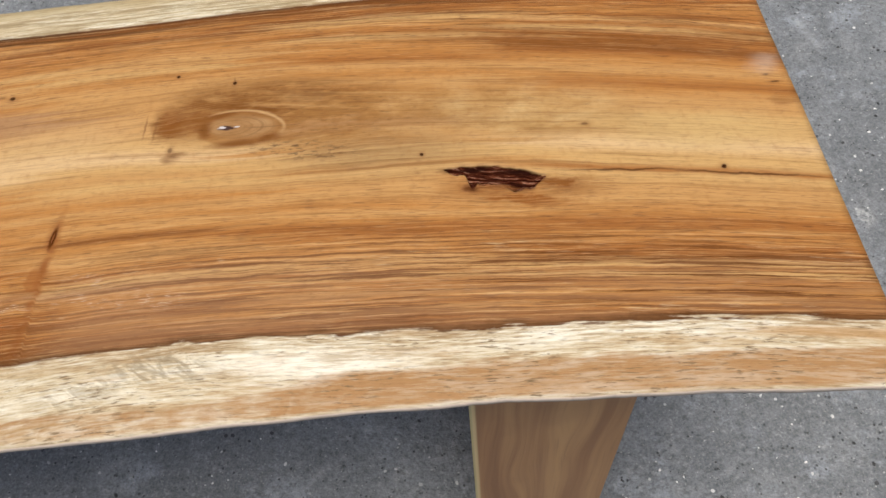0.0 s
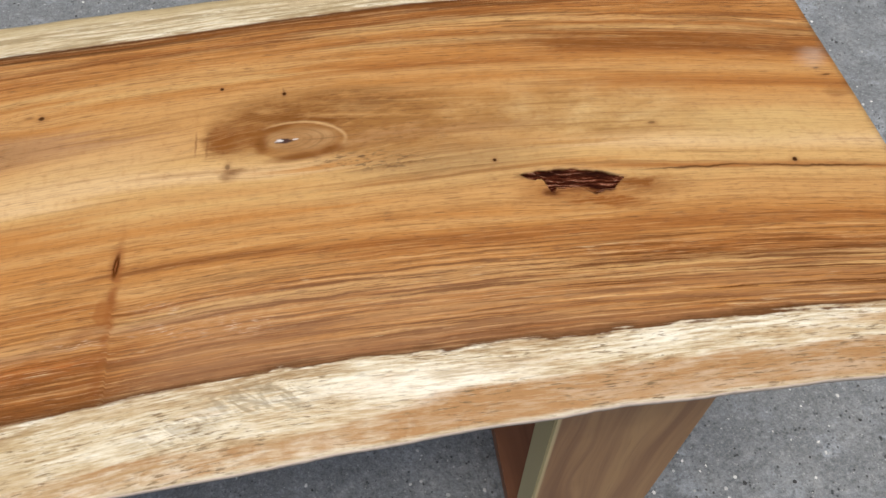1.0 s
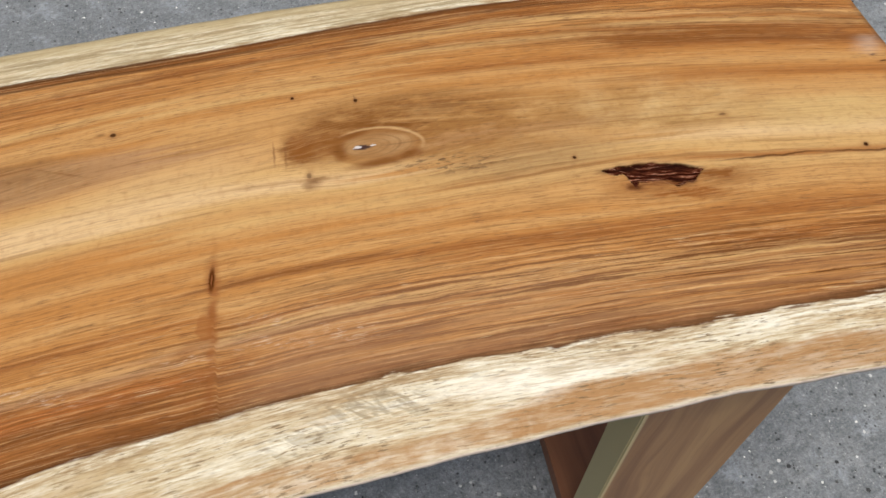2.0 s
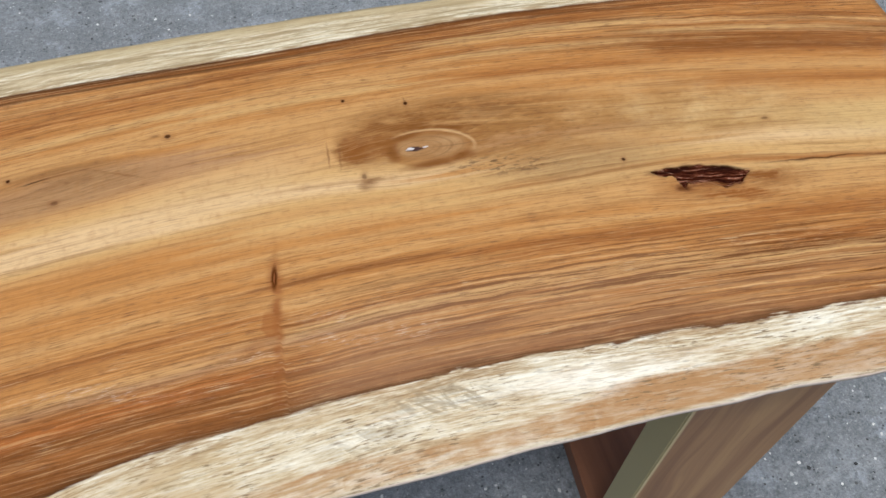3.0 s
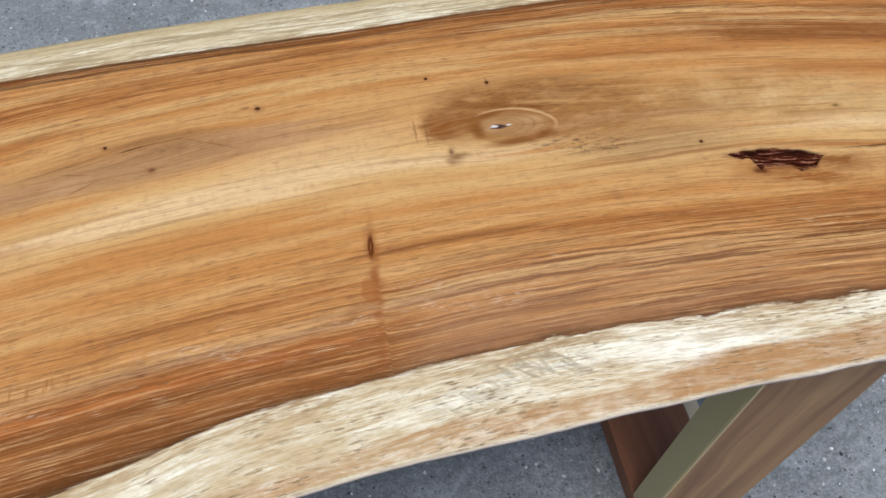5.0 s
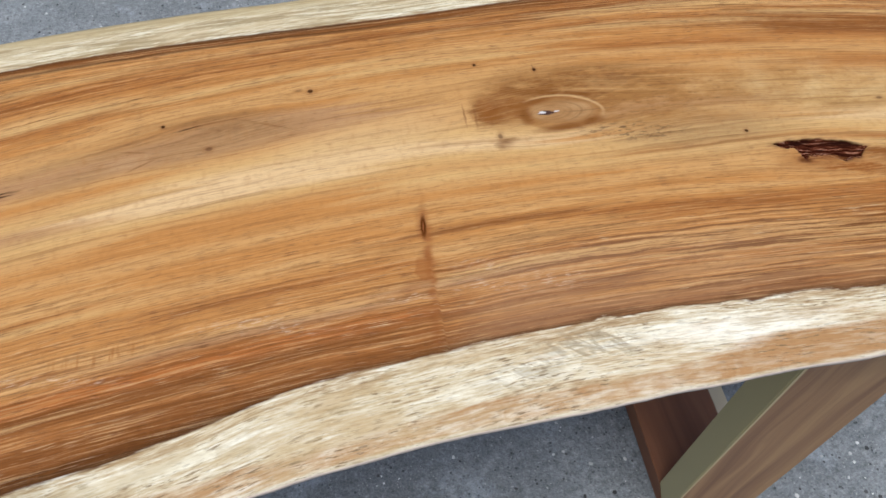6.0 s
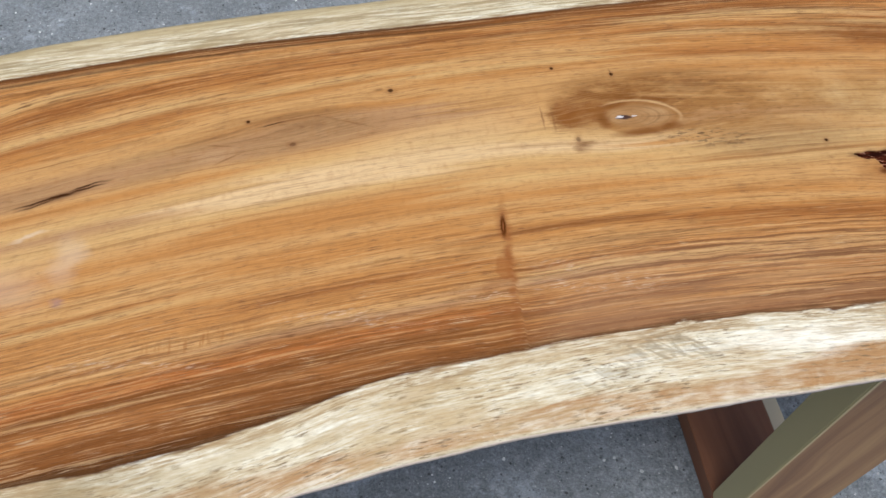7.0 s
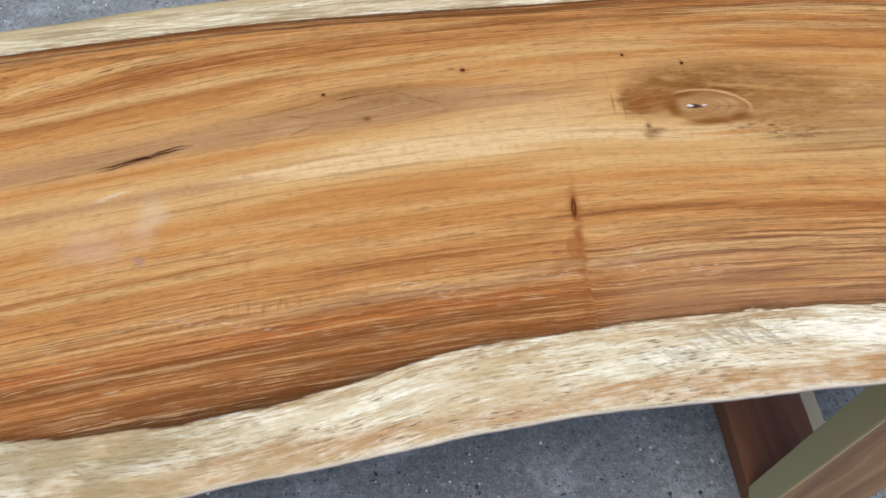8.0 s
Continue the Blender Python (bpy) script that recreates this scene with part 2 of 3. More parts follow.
    col = m.mix(m.mul(m.mul(m.step(glint, 0.58, 0.72), m.mul(m.step(m.noise(m.vec(m.mul(x, 7.0), m.mul(g1, 45.0), 21.0), 1.0, 2), 0.50, 0.66), 0.8)), m.step(g1, 0.31, 0.25)), col, (0.56, 0.40, 0.23))
    # ribbon figure that runs across the grain
    ribbon = m.noise(m.vec(m.mul(x, 120.0), m.mul(g1, 75.0), 6.0), 1.0, 3, 0.6)
    col = m.mix(m.mul(m.step(ribbon, 0.48, 0.75), 0.22), col, (0.260, 0.096, 0.016))
    worn = m.mul(m.mul(m.step(x, -0.42, -0.30), m.step(near, 0.085, 0.03)), m.step(streak, 0.40, 0.55))
    col = m.mix(m.mul(worn, 0.50), col, (0.300, 0.142, 0.055))
    beside = m.mul(m.mul(m.step(x, -0.415, -0.340), m.step(x, 0.12, -0.16)), m.step(g1, 0.285, 0.235))
    col = m.mix(m.mul(beside, 0.22), col, (0.350, 0.190, 0.098))
    flecks = m.most(m.blob(xw, yw, cx, cy, rx, ry, -9, 0.8) for cx, cy, rx, ry in ((-0.355, 0.242, 0.040, 0.010), (-0.285, 0.222, 0.050, 0.012), (-0.345, 0.220, 0.050, 0.010), (-0.560, 0.212, 0.100, 0.008), (-0.420, 0.222, 0.050, 0.007), (-0.760, 0.190, 0.100, 0.010)))
    col = m.mix(m.mul(m.mul(flecks, m.step(m.noise(m.vec(m.mul(x, 80.0), m.mul(g1, 700.0), 44.0), 1.0, 3, 0.6), 0.52, 0.66)), 0.55), col, (0.640, 0.490, 0.370))
    ticks = m.mul(m.blob(xw, yw, -0.700, 0.212, 0.075, 0.015, 9, 0.8), m.step(m.noise(m.vec(m.mul(x, 210.0), m.mul(y, 30.0), 2.0), 1.0, 2), 0.48, 0.62))
    col = m.mix(m.mul(ticks, 0.55), col, (0.260, 0.092, 0.016))
    # the big knot: a pale lens with a brown rim and a pith to one side
    xk, yk = m.add(mx, m.mul(wob, 0.012)), m.add(my, m.mul(wob, 0.010))
    lens = m.blob(xk, yk, -0.224, 0.4305, 0.050, 0.0265, -5, 0.15)
    inner = m.blob(xk, yk, -0.220, 0.4330, 0.046, 0.0210, -5, 0.40)
    col = m.mix(m.mul(lens, 0.65), col, (0.260, 0.105, 0.022))
    col = m.mix(m.mul(inner, 0.75), col, m.mix(m.step(cloud, 0.38, 0.62), (0.300, 0.150, 0.052), (0.450, 0.270, 0.120)))
    crescents = ((-0.262, 0.432, 0.012, 0.022, 0), (-0.225, 0.4085, 0.046, 0.009, 2), (-0.190, 0.4135, 0.026, 0.009, 14), (-0.235, 0.464, 0.040, 0.007, -4), (-0.195, 0.456, 0.030, 0.006, -20), (-0.245, 0.452, 0.030, 0.006, 14))
    col = m.mix(m.mul(m.most(m.blob(xk, yk, cx, cy, rx, ry, turn, 0.9) for cx, cy, rx, ry, turn in crescents), 0.85), col, (0.165, 0.058, 0.010))
    kx, ky = m.sub(m.add(x, m.mul(wob, 0.012)), -0.232), m.sub(m.add(y, m.mul(wob, 0.010)), 0.4325)
    kr = m.math("SQRT", m.add(m.mul(kx, kx), m.mul(m.mul(ky, ky), 5.0)))
    ring = m.noise(m.vec(m.mul(kr, 240.0), m.mul(wob, 3.0)), 1.0, 2)
    col = m.mix(m.mul(m.mul(inner, m.step(ring, 0.46, 0.64)), 0.50), col, (0.190, 0.088, 0.028))
    col = m.mix(m.mul(m.line(mx, yk, -0.238, 0.4325, -0.150, 0.428, 0.0035, 0.9), 0.45), col, (0.15, 0.07, 0.03))
    col = m.mix(m.mul(m.math("SUBTRACT", m.blob(xk, yk, -0.2215, 0.4325, 0.0520, 0.0275, -7, 0.10), m.blob(xk, yk, -0.2245, 0.4300, 0.0530, 0.0278, -7, 0.10), clamp=True), 0.60), col, (0.62, 0.40, 0.19))
    # the stained crease with its slit
    cw = m.add(mx, m.mul(m.sub(m.noise(m.vec(0.0, m.mul(y, 70.0)), 1.0, 3), 0.5), 0.012))
    crease = m.mul(m.line(cw, my, -0.394, 0.375, -0.409, 0.145, 0.014, 0.9), m.step(m.noise(m.vec(0.0, m.mul(y, 55.0), 3.0), 1.0, 3), 0.32, 0.54))
    col = m.mix(m.mul(crease, 0.85), col, (0.245, 0.080, 0.014))
    col = m.mix(m.mul(m.blob(cw, my, -0.4090, 0.182, 0.008, 0.034, 0, 0.95), 0.40), col, (0.190, 0.056, 0.010))
    col = m.mix(m.mul(m.blob(cw, my, -0.4095, 0.2505, 0.0085, 0.017, 2, 0.35), 0.70), col, (0.270, 0.092, 0.016))
    col = m.mix(m.mul(m.blob(cw, my, -0.400, 0.300, 0.011, 0.030, 0, 0.95), 0.75), col, (0.240, 0.080, 0.015))
    stains = ((-0.418, 0.234, 0.026, 0.008), (-0.416, 0.206, 0.026, 0.006), (-0.385, 0.212, 0.026, 0.006), (-0.420, 0.186, 0.030, 0.006), (-0.405, 0.262, 0.010, 0.016))
    col = m.mix(m.mul(m.most(m.blob(xw, yw, cx, cy, rx, ry, 0, 0.9) for cx, cy, rx, ry in stains), 0.55), col, (0.230, 0.075, 0.014))
    # dark rim against the sapwood, then the sapwood
    edge_n = m.add(near, m.add(m.mul(m.mul(ragged, m.step(x, -0.45, -0.25, 1.0, 2.2)), 0.015), m.mul(wob, 0.012)))
    edge_f = m.add(far, m.mul(ragged, 0.010))
    rim = m.math("MAXIMUM", m.mul(m.step(edge_n, 0.009, 0.0005), m.add(0.35, m.mul(broad, 0.9))), m.mul(m.step(edge_f, 0.008, 0.001), 0.75))
    line_f = m.mul(m.mul(m.step(edge_f, 0.0095, 0.0125), m.step(edge_f, 0.0175, 0.0135)), m.step(broad, 0.36, 0.52))
    rim = m.math("MAXIMUM", rim, m.mul(line_f, 0.75))
    col = m.mix(m.math("MULTIPLY", rim, 0.90, clamp=True), col, (0.070, 0.030, 0.012))
    sv = m.add(near, m.mul(wob, 0.012))
    sap_s = m.add(m.mul(m.noise(m.vec(m.mul(x, 30.0), m.mul(sv, 330.0), 7.0), 1.0, 5, 0.72), 0.6), m.mul(m.noise(m.vec(m.mul(x, 8.0), m.mul(sv, 60.0), 17.0), 1.0, 3, 0.6), 0.4))
    sap = m.ramp(sap_s, [(0.34, (0.23, 0.150, 0.076)), (0.42, (0.45, 0.335, 0.200)), (0.49, (0.62, 0.535, 0.380)), (0.60, (0.78, 0.740, 0.630))])
    sap_b = m.noise(m.vec(m.mul(x, 7.0), m.mul(sv, 40.0), 11.0), 1.0, 5, 0.68)
    sap = m.mix(m.mul(m.step(sap_b, 0.48, 0.66), 0.62), sap, (0.43, 0.265, 0.115))
    edge = m.attr("rim")
    is_near = m.step(near, 0.05, 0.0)
    reach = m.step(x, -0.23, -0.10, 0.024, 0.036)
    outer = m.mul(m.step(m.sub(reach, m.add(edge, m.mul(m.sub(sap_b, 0.5), 0.034))), -0.002, 0.006), m.step(edge, 0.0005, 0.0040))
    wave = m.noise(m.vec(m.mul(x, 42.0), m.mul(y, 55.0), 5.0), 1.0, 4, 0.65, 0.6)
    firm = m.add(m.step(x, -0.22, -0.10, 0.36, 0.74), m.mul(m.step(wave, 0.34, 0.68), m.step(x, 0.0, -0.2, 0.08, 0.38)))
    outer = m.mul(m.mul(outer, is_near), m.add(firm, m.mul(m.step(sap_s, 0.56, 0.42), 0.30)))
    sap = m.mix(m.math("MULTIPLY", outer, 0.95, clamp=True), sap, (0.370, 0.198, 0.080))
    mid_band = m.mul(m.mul(m.blob(xw, sv, 0.36, -0.014, 0.15, 0.008, 0, 0.7), 0.7), is_near)
    sap = m.mix(mid_band, sap, (0.46, 0.25, 0.09))
    patch = m.mul(m.noise(m.vec(m.mul(x, 14.0), m.mul(sv, 22.0), 3.0), 1.0, 3, 0.6), 1.0)
    fleck = m.noise(m.vec(m.mul(x, 58.0), m.mul(sv, 430.0), 2.0), 1.0, 4, 0.65)
    sap = m.mix(m.mul(m.mul(m.step(fleck, 0.53, 0.63), m.step(patch, 0.34, 0.58)), 0.90), sap, (0.165, 0.105, 0.052))
    ripple = m.noise(m.vec(m.add(m.mul(x, 75.0), m.mul(y, 90.0)), m.mul(y, 70.0)), 1.0, 4, 0.65, 0.8)
    grey = m.mul(m.most((m.blob(xw, my, -0.268, 0.146, 0.070, 0.020, -6, 0.6), m.mul(m.blob(xw, my, -0.335, 0.128, 0.060, 0.022, 10, 0.7), 0.7))), m.step(ripple, 0.40, 0.58))
    sap = m.mix(m.mul(grey, 0.66), sap, (0.250, 0.190, 0.115))
    knotty = m.most(m.blob(xw, yw, cx, cy, rx, ry, 8, 0.8) for cx, cy, rx, ry in ((-0.80, 0.070, 0.030, 0.012), (-0.76, 0.060, 0.020, 0.010), (-0.58, 0.105, 0.030, 0.008), (-0.50, 0.122, 0.030, 0.007)))
    sap = m.mix(m.mul(m.mul(knotty, m.step(fleck, 0.42, 0.60)), 0.7), sap, (0.230, 0.165, 0.085))
    # whitest stretches of the sapwood, with highlight and sheen painted into the colour
    sap = m.mix(m.mul(m.blob(xw, yw, -0.66, 0.094, 0.11, 0.010, 10, 0.7), 0.6), sap, (0.78, 0.73, 0.58))
    sap = m.mix(m.mul(m.blob(xw, yw, -0.13, 0.138, 0.14, 0.019, 0, 0.8), 0.75), sap, m.mix(m.step(sap_s, 0.40, 0.52), (0.60, 0.52, 0.39), (0.88, 0.84, 0.74)))
    tanned = m.mul(m.mul(m.step(x, -0.30, -0.42), m.step(m.add(sap_b, m.mul(m.sub(wave, 0.5), 0.4)), 0.40, 0.58)), is_near)
    sap = m.mix(m.mul(tanned, 0.42), sap, (0.440, 0.330, 0.170))
    sap_face = sap
    # side face: pale lip, greyer lower down with shade painted into the colour
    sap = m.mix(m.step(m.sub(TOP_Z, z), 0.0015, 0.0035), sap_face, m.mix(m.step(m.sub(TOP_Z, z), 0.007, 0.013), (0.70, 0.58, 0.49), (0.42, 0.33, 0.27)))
    first = m.mul(m.step(near, -0.020, -0.001), m.step(sap_s, 0.56, 0.40))
    sap = m.mix(m.mul(first, 0.75), sap, (0.300, 0.190, 0.090))
    olive = m.mul(m.mul(m.step(x, -0.60, -0.85), m.step(patch, 0.40, 0.62)), is_near)
    sap = m.mix(m.mul(olive, 0.70), sap, (0.270, 0.205, 0.105))
    sap = m.mix(m.mul(m.mul(m.step(far, 0.0, -0.02), m.step(edge, 0.016, 0.004)), 0.7), sap, (0.42, 0.29, 0.130))
    sap = m.mix(m.mul(m.mul(m.step(far, 0.0, -0.01), m.step(m.sub(TOP_Z, z), 0.0035, 0.0015)), 0.45), sap, (0.60, 0.53, 0.36))
    far_s = m.noise(m.vec(m.mul(x, 8.0), m.mul(far, 150.0), 9.0), 1.0, 5, 0.70)
    is_far = m.step(far, 0.0, -0.004)
    sap = m.mix(m.mul(m.mul(m.step(far_s, 0.47, 0.58), 0.85), is_far), sap, (0.290, 0.215, 0.110))
    sap = m.mix(m.mul(m.mul(m.step(m.add(edge, m.mul(m.sub(far_s, 0.5), 0.02)), 0.022, 0.014), 0.60), is_far), sap, (0.400, 0.310, 0.165))
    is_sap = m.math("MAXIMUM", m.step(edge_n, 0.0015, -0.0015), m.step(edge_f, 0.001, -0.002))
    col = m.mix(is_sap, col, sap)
    # insect holes, small checks and cracks
    dark = (0.045, 0.016, 0.007)
    holes = ((-0.303, 0.520, 0.0032, 0.0034, 1.0), (-0.235, 0.502, 0.0034, 0.0042, 1.0), (-0.025, 0.371, 0.0034, 0.0034, 1.0),
                                 (-0.495, 0.506, 0.0052, 0.0048, 0.9), (-0.508, 0.509, 0.0060, 0.0026, 0.25), (-0.656, 0.477, 0.0034, 0.0032, 1.0),
                                 (0.150, 0.396, 0.0060, 0.0028, 0.45), (0.279, 0.323, 0.0040, 0.0042, 1.0), (-0.608, 0.437, 0.0060, 0.0045, 0.45),
                                 (-0.297, 0.406, 0.0040, 0.0060, 0.5), (0.363, 0.434, 0.0080, 0.0020, 0.7), (0.356, 0.446, 0.0050, 0.0020, 0.6))
    col = m.mix(m.most(m.mul(m.blob(mx, my, cx, cy, rx * 1.9, ry * 1.9, 0, 0.95), 0.5) for cx, cy, rx, ry, hard in holes), col, (0.170, 0.058, 0.014))
    pinholes = m.most(m.mul(m.blob(mx, my, cx, cy, rx * 0.85, ry * 0.85, 0, 0.6), hard) for cx, cy, rx, ry, hard in holes)
    col = m.mix(m.mul(m.line(mx, my, -0.905, 0.378, -0.790, 0.411, 0.016, 0.9), 0.75), col, (0.130, 0.055, 0.020))
    yr = m.add(my, m.mul(m.sub(m.noise(m.vec(m.mul(x, 30.0), 0.0), 1.0, 4), 0.5), 0.008))
    cracks = ((-0.235, 0.500, -0.236, 0.514, 0.0028, 0.40),
                                         (0.095, 0.337, 0.260, 0.322, 0.0042, 0.7), (0.190, 0.330, 0.400, 0.295, 0.0046, 0.7),
                                         (-0.648, 0.466, -0.612, 0.473, 0.0030, 0.8), (-0.905, 0.3800, -0.815, 0.4035, 0.0040, 0.9), (-0.897, 0.3770, -0.840, 0.3950, 0.0036, 0.7), (-0.868, 0.3900, -0.826, 0.4000, 0.0064, 1.0),
                                         (-0.845, 0.3985, -0.797, 0.4130, 0.0036, 0.9), (-0.850, 0.3955, -0.794, 0.4085, 0.0040, 0.9), (-0.826, 0.4070, -0.790, 0.4110, 0.0040, 0.5),
                                         (-0.970, 0.366, -0.890, 0.382, 0.0050, 0.3))
    checks = m.most(m.mul(m.line(mx, my if abs(x1 - x0) < 0.02 else yr, x0, y0, x1, y1, wide), amount) for x0, y0, x1, y1, wide, amount in cracks)
    col = m.mix(m.math("MAXIMUM", pinholes, checks), col, dark)
    col = m.mix(m.line(mx, my, -0.3985, 0.320, -0.4025, 0.281, 0.0085, 0.7), col, (0.065, 0.017, 0.005))
    col = m.mix(m.mul(m.line(mx, my, -0.3995, 0.310, -0.4018, 0.290, 0.0026), 0.6), col, (0.260, 0.090, 0.022))
    # pith of the knot
    col = m.mix(m.blob(xw, my, -0.2400, 0.4325, 0.0095, 0.0046, -6, 0.5), col, (0.060, 0.032, 0.028))
    col = m.mix(m.most((m.blob(xw, my, -0.2445, 0.4335, 0.0050, 0.0024, -6, 0.5), m.blob(xw, my, -0.2300, 0.4330, 0.0035, 0.0014, 8, 0.6))), col, (0.58, 0.54, 0.54))
    # bark pocket
    hole = m.attr("pocket")
    fibre = m.noise(m.vec(m.mul(x, 34.0), m.add(m.mul(y, 380.0), m.mul(x, 70.0)), 6.0), 1.0, 5, 0.75)
    bark = m.ramp(fibre, [(0.40, (0.010, 0.003, 0.002)), (0.50, (0.045, 0.011, 0.006)), (0.57, (0.125, 0.035, 0.016)), (0.64, (0.50, 0.27, 0.18))])
    in_hole = m.step(m.add(hole, m.mul(m.sub(speck, 0.5), 0.7)), 0.0, 0.50)
    col = m.mix(m.mul(m.most((m.blob(xw, yw, 0.026, 0.3220, 0.011, 0.009, 0, 0.8), m.blob(xw, yw, 0.072, 0.3160, 0.015, 0.010, 0, 0.8), m.blob(xw, yw, 0.008, 0.3460, 0.022, 0.006, 0, 0.8))), 0.85), col, (0.085, 0.024, 0.008))
    col = m.mix(in_hole, col, bark)
    col = m.mix(m.mul(m.blob(xw, yw, 0.049, 0.3205, 0.024, 0.0080, -8, 0.6), 0.80), col, m.mix(m.step(fibre, 0.42, 0.58), (0.130, 0.042, 0.013), (0.310, 0.125, 0.036)))
    col = m.mix(m.most((m.line(mx, yr, -0.012, 0.3470, 0.060, 0.3490, 0.0060, 0.9), m.line(mx, yr, 0.035, 0.3505, 0.108, 0.3290, 0.0060, 0.9))), col, (0.020, 0.006, 0.004))
    # dusty, dried wipe marks
    dust = m.math("MAXIMUM", m.mul(m.blob(xw, yw, -0.832, 0.312, 0.024, 0.045, 0, 0.95), 0.30),
                  m.math("MAXIMUM", m.mul(m.blob(xw, yw, -0.88, 0.285, 0.055, 0.045, 0, 1.0), 0.24), m.mul(m.blob(xw, yw, 0.360, 0.464, 0.030, 0.022, 0, 0.95), 0.34)))
    dust = m.math("MAXIMUM", dust, m.mul(m.line(mx, yw, -0.895, 0.338, -0.845, 0.352, 0.008, 0.9), 0.5))
    col = m.mix(dust, col, (0.58, 0.47, 0.38))
    col = m.mix(m.mul(m.blob(xw, yw, -0.836, 0.264, 0.013, 0.008, 0, 0.95), 0.6), col, (0.26, 0.15, 0.15))
    m.bump(m.add(m.mul(fine, 0.6), m.add(m.mul(m.step(pore, 0.58, 0.70), -0.5), m.mul(m.mul(is_sap, m.add(sap_s, m.mul(fleck, -0.4))), 2.2))), 0.30, 0.0014)
    m.put(m.out.inputs["Specular IOR Level"], m.step(col, 0.02, 0.16, 0.0, 0.28))
    rough = m.add(m.add(m.add(0.42, m.mul(in_hole, 0.4)), m.mul(is_sap, 0.10)), m.add(m.mul(dust, 0.4), m.add(m.mul(m.sub(cloud, 0.5), 0.14), m.mul(fine, 0.10))))
    return m.finish(col, rough)


def board_wood(name, light, mid, dark, along):
    """Planed board; along is the axis of its grain."""
    m = Nodes(name)
    p = m.object_xyz()
    a = p[along]
    b, c = [p[i] for i in range(3) if i != along]
    cross = m.add(m.mul(b, 1.0), m.mul(c, 0.6))
    arch = m.noise(m.vec(m.mul(a, 1.6), m.mul(cross, 7.0), 2.0), 1.0, 2, 0.5)
    w = m.add(m.mul(cross, 30.0), m.mul(arch, 4.0))
    band = m.noise(m.vec(m.mul(a, 0.8), w, 0.0), 1.0, 3, 0.55)
    col = m.ramp(band, [(0.30, dark), (0.48, mid), (0.66, light)])
    fine = m.noise(m.vec(m.mul(a, 8.0), m.mul(w, 13.0), 1.0), 1.0, 3, 0.6)
    col = m.mix(m.mul(m.step(fine, 0.48, 0.78), 0.4), col, dark)
    blot = m.noise(m.vec(m.mul(a, 6.0), m.mul(b, 9.0), m.mul(c, 9.0)), 1.0, 3, 0.6)
    col = m.mix(m.mul(m.step(blot, 0.5, 0.8), 0.3), col, dark)
    m.bump(fine, 0.2, 0.0008)
    return m, col, a, b, c


def concrete():
    m = Nodes("worn_concrete")
    x, y, z = m.object_xyz()
    v = m.vec(x, y)
    big = m.noise(v, 1.9, 5, 0.6)
    mid = m.noise(v, 13.0, 5, 0.68)
    grain = m.noise(v, 210.0, 3, 0.7)
    grit = m.noise(v, 75.0, 4, 0.75)
    col = m.ramp(mid, [(0.28, (0.124, 0.140, 0.156)), (0.50, (0.187, 0.206, 0.225)), (0.72, (0.282, 0.302, 0.322))])
    col = m.mix(m.mul(m.step(big, 0.42, 0.66), 0.55), col, (0.105, 0.116, 0.126))
    # lime patches, tinted brighter and bluer to paint in reflected sky
    lime_and_sky = m.noise(v, 7.0, 7, 0.75)
    col = m.mix(m.mul(m.step(lime_and_sky, 0.51, 0.67), 0.68), col, (0.39, 0.435, 0.495))
    col = m.mix(m.mul(m.step(grit, 0.50, 0.36), 0.60), col, (0.055, 0.060, 0.064))
    col = m.mix(m.mul(m.step(grit, 0.54, 0.68), 0.50), col, (0.44, 0.455, 0.465))
    col = m.mix(m.step(grain, 0.32, 0.72), m.mix(0.30, col, (0.06, 0.064, 0.07)), m.mix(0.22, col, (0.42, 0.43, 0.44)))
    pits = m.mul(m.step(m.cells(m.vec(m.add(x, 3.7), y), 95.0), 0.26, 0.14), m.step(m.noise(v, 27.0, 2), 0.52, 0.62))
    sand = m.mul(m.step(m.cells(v, 150.0), 0.26, 0.14), m.step(m.noise(v, 40.0, 2), 0.50, 0.62))
    col = m.mix(m.mul(sand, 0.55), col, (0.48, 0.48, 0.47))
    col = m.mix(m.mul(pits, 0.80), col, (0.03, 0.032, 0.035))
    for x0, y0, x1, y1, wide in ((-0.300, 0.262, -0.245, 0.318, 0.022), (0.905, 1.42, 0.948, 1.25, 0.030)):
        col = m.mix(m.mul(m.mul(m.line(x, y, x0, y0, x1, y1, wide, 0.9), 0.6), m.step(mid, 0.3, 0.6)), col, (0.36, 0.38, 0.40))
    crust = m.mul(m.blob(m.add(x, m.mul(m.sub(mid, 0.5), 0.06)), y, 0.872, 0.755, 0.030, 0.034, 0, 0.7), m.step(grit, 0.42, 0.60))
    col = m.mix(m.mul(crust, 0.7), col, (0.52, 0.53, 0.53))
    m.bump(m.add(m.mul(pits, -1.2), m.add(m.mul(grit, 1.6), m.mul(mid, 0.9))), 0.8, 0.005)
    return m.finish(col, m.add(0.58, m.mul(grain, 0.2)))


def chip_stone(name, light, dark):
    m = Nodes(name)
    geo = m.tree.nodes.new("ShaderNodeNewGeometry")
    v = m.tree.nodes.new("ShaderNodeTexCoord").outputs["Object"]
    col = m.mix(geo.outputs["Random Per Island"], dark, light)
    return m.finish(m.mix(m.mul(m.noise(v, 600.0, 2), 0.4), col, dark), 0.5)


